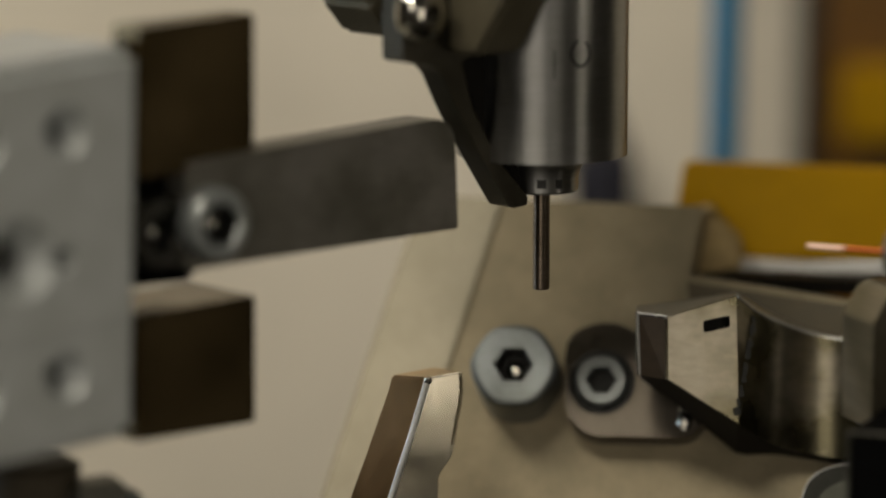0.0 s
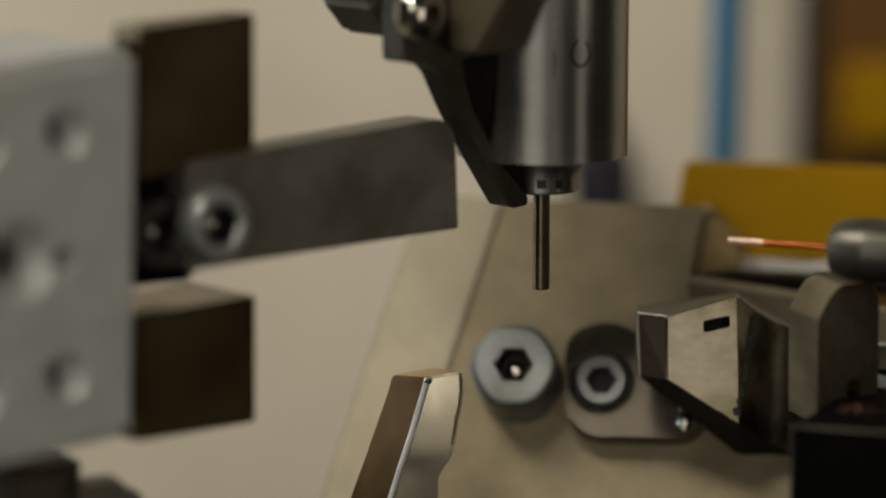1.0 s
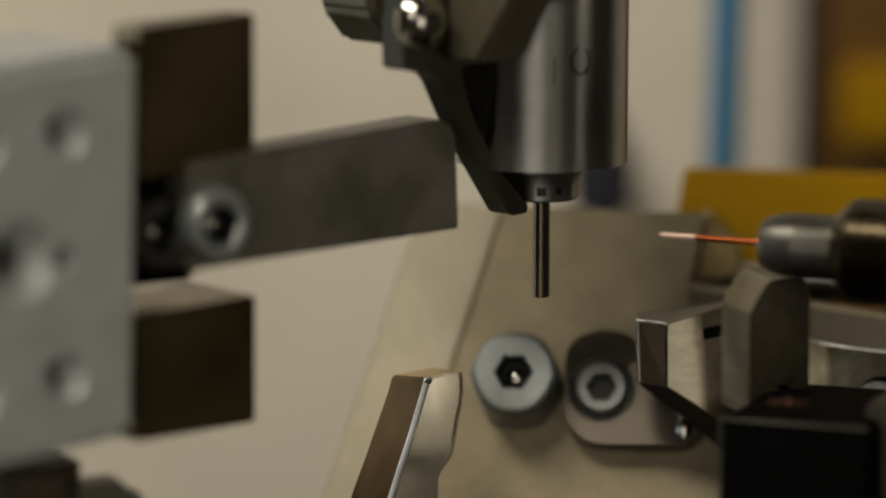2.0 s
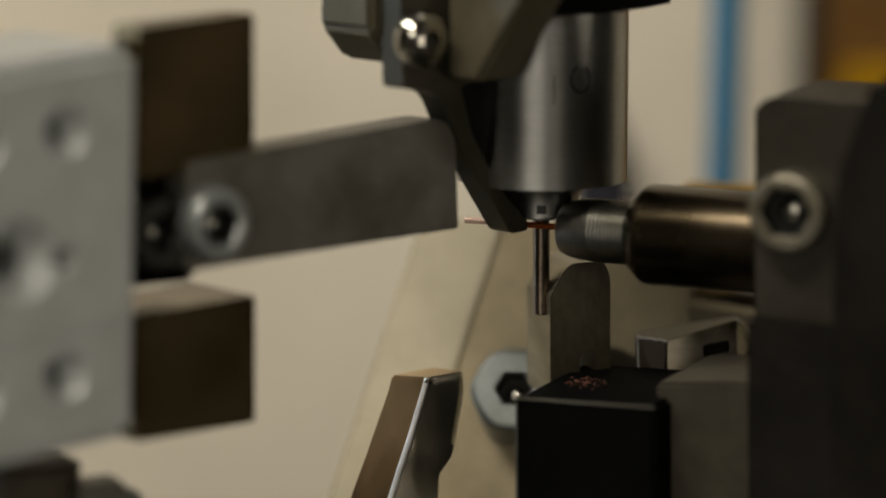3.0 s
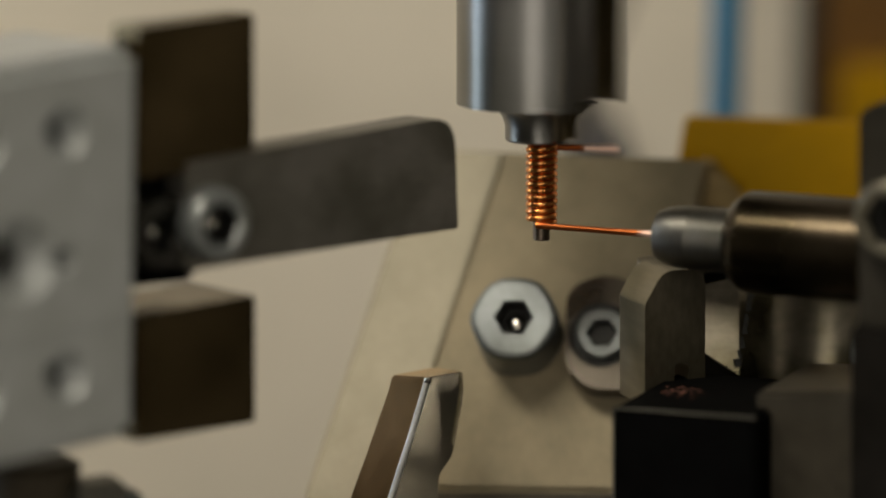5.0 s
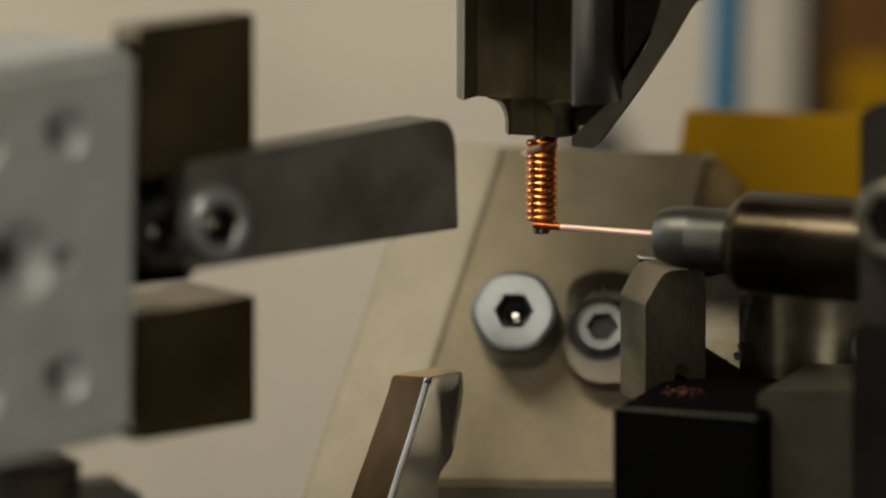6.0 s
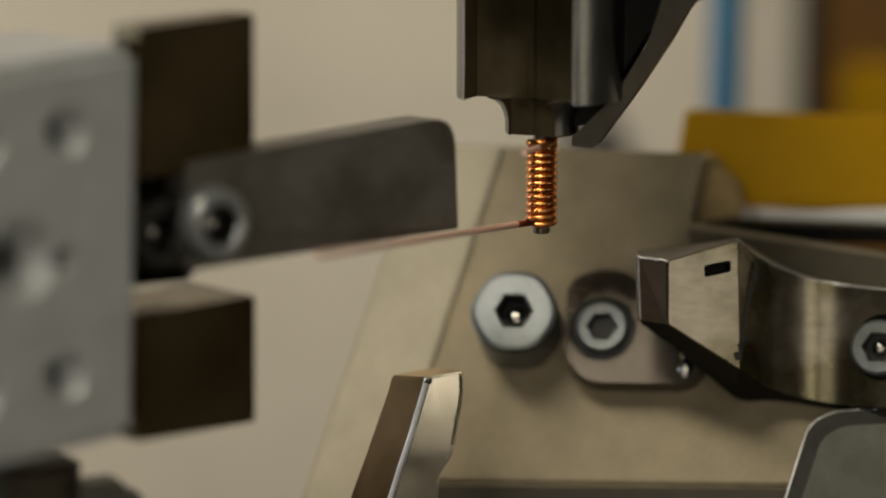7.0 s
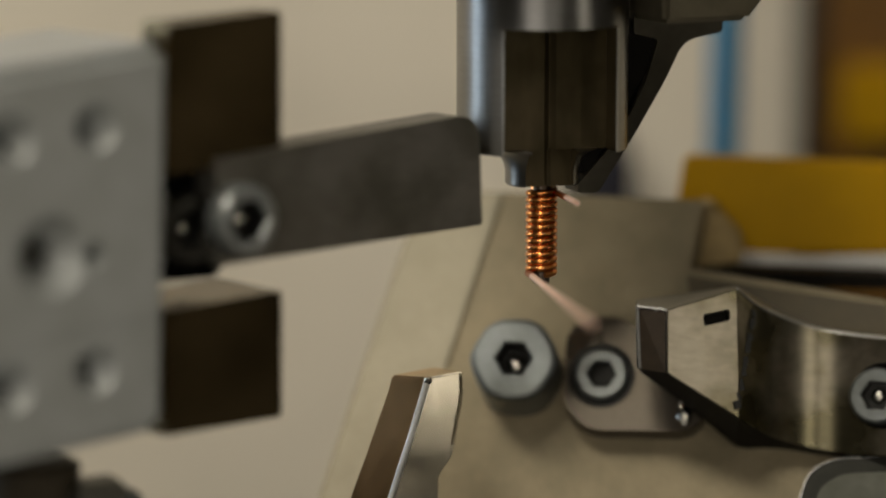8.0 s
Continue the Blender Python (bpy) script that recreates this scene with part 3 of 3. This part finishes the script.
JM = at(29.85, -9, -20.46, 90, 0, 20)
jaw_part = part("jaw", prism(jaw, -9.5, 0, 0.35), JAWFACE, nozzle, "brushed steel jaw with chamfered top", m=JM)
nx, ny = (5.81, 3.86)
drill(jaw_part, moved(prism(rounded([(-1.0, -9), (1.0, -9), (1.3, 0.6), (-1.1, 0.6)], [0, 0, 0.9, 0.8]), -12, 3), at(nx, ny, 0)))
base = [(-0.5, -22.5), (21.2, -21.9), (21.6, -41.0), (-0.3, -43.6)]
part("jaw_block", prism(base, -10, 16.5, 0.6), BLACK, nozzle, "black jaw holder block", m=NV)
edge_a, edge_b, edge_c = (-0.35, -22.65), (21.1, -22.05), (-0.15, -43.5)
part("worn_edge", tube([(edge_a[0], edge_a[1], 16.3), (edge_b[0], edge_b[1], 16.3)], 0.22, 8), OLIVE, nozzle, "grey worn edge", m=NV)
part("worn_edge", tube([(edge_a[0], edge_a[1], 16.3), (edge_c[0], edge_c[1], 16.3)], 0.18, 8), OLIVE, nozzle, "grey worn edge", m=NV)
base2 = [(18.75, -19.79), (34.2, -18.33), (34.73, -40.36), (19.16, -42.17)]
part("side_block", prism(base2, -12, 10, 0.6), CLAMP, nozzle, "grey steel side block", m=NV)
clamp = rounded([(33.74, 21.02), (35.87, 22.86), (56, 23.03), (57.94, -37.18), (35.18, -39.81)], [0, 2, 0, 0, 0])
part("sleeve_clamp", prism(clamp, -10, 12, 0.6), SLEEVE, nozzle, "dark sleeve clamp", m=NV)
guard = [(53.78, 27.62), (48.59, 12.9), (48.64, -36.27), (71.45, -33.63), (69.18, 28.41)]
part("cable_guard", prism(guard, 12.2, 22, 1.5), BLACK_AND_SHADE, nozzle, "black cable guard", m=NV)
# black block added in front to darken the lower part of the clamp
low = [(33.94, -7.97), (49.12, -8.59), (49.99, -38.1), (34.69, -39.87)]
part("clamp_dark_block", prism(low, 12.1, 14.5, 0.8), BLACK_AND_SHADE, nozzle, "black block added to darken the clamp's lower part", m=NV)
cx, cy = (39.89, 7.26)
cap_screw("clamp_screw", nozzle, NV @ at(cx, cy, 12.0), 5.6, 4.0, 3.2, 3.6, JAW, "grey socket head clamp screw")
part("slide_arm", block(45, 200, -6, 6, -60, -18, 1), BLACK, nozzle, m=NF)
tx, ty = (6.24, -21.4)
chips = bmesh.new()
for k in range(70):
    u, v = random.gauss(0, 2.6), random.gauss(0, 2.0)
    spot = NV @ at(tx + u, ty - 0.95, 3.5 + v, random.uniform(-30, 30), random.uniform(0, 360), random.uniform(-30, 30))
    bmesh.ops.create_cube(chips, size=1.0, matrix=spot @ Matrix.Diagonal((random.uniform(0.2, 0.7) * MM, 0.16 * MM, 0.2 * MM, 1)))
tagged(part("copper_chips", chips, COPPERDUST, nozzle, "fine reddish copper chips"), kind="stuff")
rail = thing("slide_rail", stand(0, 0, 0), "black slide rail that carries the nozzle", "slide rail")
part("rail", block(30, 330, -8, 8, -150, -60, 1), BLACK, rail, m=NF)

# ---------------- gripper ----------------
gripper = thing("gripper", stand(0, 0, 0), "grey aluminium gripper with bronzed bars and steel finger", "gripper")
GM = at(2.1, -14.65, 14.34, 90, 0, 42)
gface = [(-91.56, 19.87), (-56.16, 21.89), (-57.99, -30.33), (-93.34, -31.9)]
gblock = part("gripper_block", prism(gface, -26, 0, 1.6, 4), ALU, gripper, "grey aluminium gripper block", m=GM)
t0, t1 = (-91.56, 19.87), (-56.16, 21.89)
part("top_face", prism([(t0[0], t0[1] + 0.02), (t1[0] - 1.8, t1[1] + 0.02), (t1[0] - 1.8, t1[1] + 0.3), (t0[0], t0[1] + 0.3)], -24.4, -1.4), GROUND, gblock, "bright ground top face", m=Matrix())
upper_bar = [(-55.18, 24.35), (-35.52, 24.83), (-35.8, 4.16), (-55.6, 4)]
part("upper_bar", prism(upper_bar, -8, -2, 0.3), BRONZE, gripper, "bronzed upper bar", m=GM)
lower_bar = [(-56.18, -14.49), (-35.85, -14.32), (-36.09, -32.23), (-56.54, -31.85)]
part("lower_bar", prism(lower_bar, -16, -2, 0.3), BRONZE, gripper, "bronzed lower bar", m=GM)
finger = rounded([(-47.84, 5.47), (-34.19, 6.23), (0.35, 7.61), (1.03, -8.94), (-48.1, -9.18)], [0, 0.5, 4.5, 0.4, 0])
part("finger", prism(finger, -7, -1, 0.4), BAR, gripper, "grey ground steel finger", m=GM)
part("finger_root", prism([(-53.59, 3.8), (-32.21, 3.76), (-44.32, -11.9), (-53.91, -11.48)], -14, -6, 0.3), BLACK, gripper, "black finger root", m=GM)
sx, sy = (-44.9, -2.91)
cap_screw("finger_screw", gripper, GM @ at(sx, sy, -1.2), 5.0, 3.6, 2.7, 3.0, BRIGHTZINC, "zinc plated socket screw")
# dark steel here puts the shade on this screw into its colour
sx, sy = (-50.9, -4.09)
cap_screw("root_screw", gripper, GM @ at(sx, sy, -6.2), 5.2, 3.4, 2.3, 2.6, DARKSTEEL, "socket screw coloured dark for the shade on it")
holes = [((-68.53, 11.71), 2.8), ((-69.36, -20.6), 2.8), ((-76.21, -4.48), 4.6), ((-69.32, -5.09), 1.6), ((-81.78, 11.49), 2.8), ((-82.78, -21.02), 2.8)]
for (x, y), r in holes:
    drill(gblock, moved(lathe([(r * 0.5, -7), (r * 0.55, -3.0), (r * 1.25, 0), (r * 1.3, 1.0)], 28), at(x, y, 0)))
g0, g1 = (-92.82, -16.74), (-57.85, -14.89)
drill(gblock, prism([(g0[0] - 1, g0[1]), (g1[0] - 0.5, g1[1]), (g1[0] - 0.5, g1[1] + 0.7), (g0[0] - 1, g0[1] + 0.7)], -0.35, 2))
part("gripper_arm", block(-190, -60, 6, 24, -10, 14, 1), DARKSTEEL, gripper, m=at(1.72, -15.0, 0, 0, 0, 42))
gstand = thing("gripper_stand", stand(0, 0, 0), "dark machine stand under the gripper", "machine stand")
part("stand", block(-150, -66, -30, 20, -150, -46, 1), DARKSTEEL, gstand, m=at(1.72, -15.0, 0, 0, 0, 42))
lx, ly, lz = -56.18, -45, -24.29
ex, ey, ez = -43.53, -44, -27.27
# added stud, a stand-in for a blurred highlight on the stand
part("highlight_stud", lathe([(1.2, -30), (1.2, -1.5), (2.0, -1.2), (2.2, 0.2), (1.4, 1.2), (0.5, 1.5)], 24), ZINC, gstand, "round zinc stud added for a blurred highlight", m=at(ex, ey, ez))
fx, fy, fz = -47.94, -46, -25
part("stand_lug", block(-4, 4, -3, 3, -40, 1.0, 0.8), OLIVE, gstand, m=at(fx, fy, fz, 0, 0, 30))
part("stand_knob", lathe([(2, -4), (6, -3), (6.5, 2), (5, 3)], 24), SKIRT, gstand, m=at(lx, ly, lz))

# ---------------- wedge finger ----------------
wedge = thing("wedge_finger", stand(0, 0, 0), "polished steel wedge finger with worn edge", "steel finger")
wd = [
    [(-7.84, -1, -19.12), (-2.37, -5, -18.68), (3.06, -2.1, -18.31), (-1.21, 5, -19.19)],
    [(-8.44, -1.5, -21.39), (-3.04, -5.5, -21.1), (3.15, -2.6, -21.19), (-0.78, 4.5, -22.72)],
    [(-11.01, -3, -28.59), (-5.25, -7, -28.33), (1.87, -4.1, -28.81), (-1.21, 3, -30.46)],
    [(-11.86, -3.4, -31.09), (-6.09, -7.4, -30.81), (1.36, -4.5, -30.96), (-1.64, 2.6, -33.13)],
    [(-12.97, -3.7, -34.04), (-7.02, -7.7, -33.73), (-0.51, -4.8, -33.64), (-3.8, 2.3, -35.55)],
    [(-15.68, -5.3, -41.42), (-9.46, -9.3, -41.22), (-0.77, -6.4, -41.62), (-5.55, 0.7, -44.01)],
    [(-18, -10.3, -149), (-10, -14.3, -149), (8, -11.4, -149), (0, -4.3, -149)],
]
bm = loft(wd)
bmesh.ops.bevel(bm, geom=[e for e in bm.edges if e.calc_face_angle(0) > radians(30)], offset=0.3 * MM, segments=2, affect="EDGES")
for f in bm.faces:
    if f.normal.x > 0.25 and f.normal.y < 0 and abs(f.normal.z) < 0.6:
        f.material_index = 1
part("wedge", bm, WEDGE, wedge).data.materials.append(SCRATCHED)
ridge = [Vector(row[1]) + Vector((0.1, 0.12, -0.1)) for row in wd[:6]]
# bright tube laid on the ridge to draw its highlight
part("bright_edge", tube(ridge, 0.5, 16), EDGE, wedge, "bright tube for the highlight on the front edge")
# chrome bead added for the glint at the wedge's worn corner
part("bright_corner", lathe([(0.3, -0.55), (0.62, -0.2), (0.66, 0.1), (0.5, 0.4), (0.2, 0.58)], 20), CHROME, wedge, "chrome bead for the glint of the worn corner", m=at(ridge[0].x, ridge[0].y - 0.15, ridge[0].z - 0.35))
rim_points = []
for k in range(18):
    u = k / 17
    q = Vector((2.98, -2.5, -18.64)).lerp(Vector((3.06, -3.0, -21.34)), u * 3) if u < 0.333 else Vector((3.06, -3.0, -21.34)).lerp(Vector((1.79, -4.5, -28.96)), (u - 0.333) * 1.5)
    rim_points.append(q + Vector((random.uniform(-0.3, -0.05), -0.1, random.uniform(-0.15, 0.15))))
part("worn_rim", tube(rim_points, 0.16, 7), JAWFACE, wedge, "chipped bright rim")


# ---------------- motion ----------------


def between(t, keys):
    for (t0, v0), (t1, v1) in zip(keys, keys[1:]):
        if t <= t1:
            u = max(0.0, (t - t0) / (t1 - t0))
            return v0 + (v1 - v0) * u
    return keys[-1][1]


# lift of the carriage and spindle, slide of the nozzle along the wire, turn of the spindle
LIFTS = [(0, 0), (1.85, 0), (2.35, -3.79), (3.55, -3.79), (5.13, 8.5), (7.33, 8.55), (7.5, 1.72), (7.6, 1.0), (8.0, 1.0)]
SLIDES = [(0, 35.1), (0.1, 30.8), (0.2, 23.0), (0.3, 22.4), (0.8, 22.4), (0.9, 24.8), (1.0, 26.9), (1.8, 26.9), (2.6, -15.1), (3.2, -15.1), (3.3, -10.2), (3.4, -5.2), (3.5, 0), (6.0, 0.2), (6.1, 0.9), (6.2, 2.7), (6.3, 13.6),
          (6.4, 26.0), (6.5, 37.0), (6.6, 37.5), (6.7, 38.8), (6.8, 43), (6.9, 57), (7.0, 72), (8.0, 72)]


def wire_slide(t):
    return between(t, [(0, 39.0), (0.1, 32.5), (0.2, 27.0), (1.8, 26.9)]) if t < 1.8 else between(t, SLIDES)


def turn(t):
    """Degrees to the position at the end of winding: 8 turns a second, clockwise from above."""
    end, start = 5.1556, 236 + 360 * 12
    if t <= 3.525:
        return start
    if t < 3.625:
        u = (t - 3.525) / 0.1
        return start + (4402 - start) * u * u
    if t < 5.03:
        return 3610 - 2880 * (t - 3.9)
    if t < 5.3:
        u = (t - 5.03) / 0.27
        return 355.6 * (1 - u) ** 2
    return between(t, [(5.3, 0), (7.36, 0), (7.5, 39), (8.0, 39)])


def frames(*spans):
    """Times in seconds, every 1/30 s inside the spans, and at their ends."""
    out = set()
    for a, b in spans:
        out |= set(range(round(a * 30), round(b * 30) + 1))
    return [k / 30 for k in sorted(out)]


def motions():
    busy = frames((0, 1.1), (1.7, 2.7), (3.1, 5.4), (5.9, 7.7), (7.8, 8.0))
    carry = lambda t: between(t, LIFTS)
    slide = lambda t: between(t, SLIDES)
    walk(carriage, [(t, stand(0, 0, carry(t))) for t in busy])
    walk(spindle, [(t, stand(AX, AY, carry(t), 0, 0, turn(t) / 2)) for t in busy])
    walk(head, [(t, at(0, 0, 0, 0, 0, turn(t) / 2)) for t in busy])
    walk(nozzle, [(t, stand(*(WAY * slide(t)))) for t in busy])
    # the coil grows out of the spindle's neck while the spindle climbs, then rides with it
    walk(coil, [(t, stand(AX, AY, WIRE_Z + (carry(t) + 5.7 if t < 3.55 else between(t, [(3.55, 1.9), (3.65, 0)]) if t < 5.13 else carry(t) - 8.5), 0, 0,
                          between(t, [(7.36, 0), (7.5, 39)]) if t > 7.36 else 0)) for t in busy])
    # enamelled lead: fed in with the nozzle, held by the lever, drawn back into the nozzle when used up
    def lead_at(t):
        if t <= 3.2:
            return wire_slide(t) + 15.1
        return between(t, [(3.2, 0), (5.2, 0), (5.7, 21), (6.0, 21)]) if t < 6.0 else 21 + slide(t)
    walk(lead, [(t, stand(*(Vector((AX, AY, WIRE_Z)) + WAY * lead_at(t)))) for t in frames((0, 0.4), (1.7, 2.7), (3.1, 3.6), (4.7, 5.7), (5.9, 7.7), (7.8, 8.0))])
    # stripped end: comes out of the nozzle, is cut, springs round to the front and turns with the coil
    def tail_at(t):
        if t < 6.0:
            out = slide(t) + 40 if t <= 3.2 else between(t, [(3.2, 24.9), (3.5, 40), (4.75, 40), (5.12, 0)])
            return stand(*(Vector((AX, AY, WIRE_Z)) + WAY * out))
        spin = between(t, [(6.76, 0), (6.87, -97), (7.36, -97), (7.5, -58)])
        rise = between(t, [(6.76, 0), (6.87, 4.0)])
        return stand(AX, AY, WIRE_Z + (carry(t) - 8.5 if t > 7.3 else 0), 0, 0, spin) @ pose(0, 0, 0, 0, 0, -25) @ pose(0, 0, 0, 0, -rise, 25)
    walk(bare_lead, [(t, tail_at(t)) for t in frames((0, 0.4), (1.7, 2.7), (3.1, 3.6), (4.7, 5.8), (5.9, 7.7), (7.8, 8.0))])
    walk(wire_end, [(t, end_at(t)) for t in frames((0, 0.4), (1.7, 2.7), (3.1, 3.6), (4.7, 5.6), (7.8, 8.0))])
    push = Vector((math.cos(radians(42)), math.sin(radians(42)), 0))
    walk(gripper, [(t, stand(*(push * between(t, [(7.88, 0), (8.0, 4.8)])))) for t in (0, 7.8, 7.867, 7.9, 7.933, 7.967, 8.0)])


def end_at(t):
    """The held wire end in the spindle body's space, which stands still in its turn until 3.5 s."""
    m = at(0, 0, 0, 0, 0, -236)
    s = wire_slide(t) + 15.1 if t <= 3.2 else 0.0
    shift = Vector((0, 0, WIRE_Z - between(t, LIFTS))) + WAY * s if t < 3.55 else Vector((0, 0, WIRE_Z + 3.79))
    return m @ at(*shift) @ at(0, 0, 0, 0, 0, between(t, [(4.7, 0), (5.5, -33), (8, -33)]))


wire_end = part("held_wire_end", tube([TOUCH + WAY * 0.2, TOUCH - WAY * 6.2], WIRE_R * 0.94, 20), ENAMEL, head, "enamelled wire end held by the lever")
part("bare_tip", tube([TOUCH - WAY * 6.2, TOUCH - WAY * 11.6], WIRE_R * 0.9, 20), BARE, wire_end, "stripped bright copper tip")

motions()
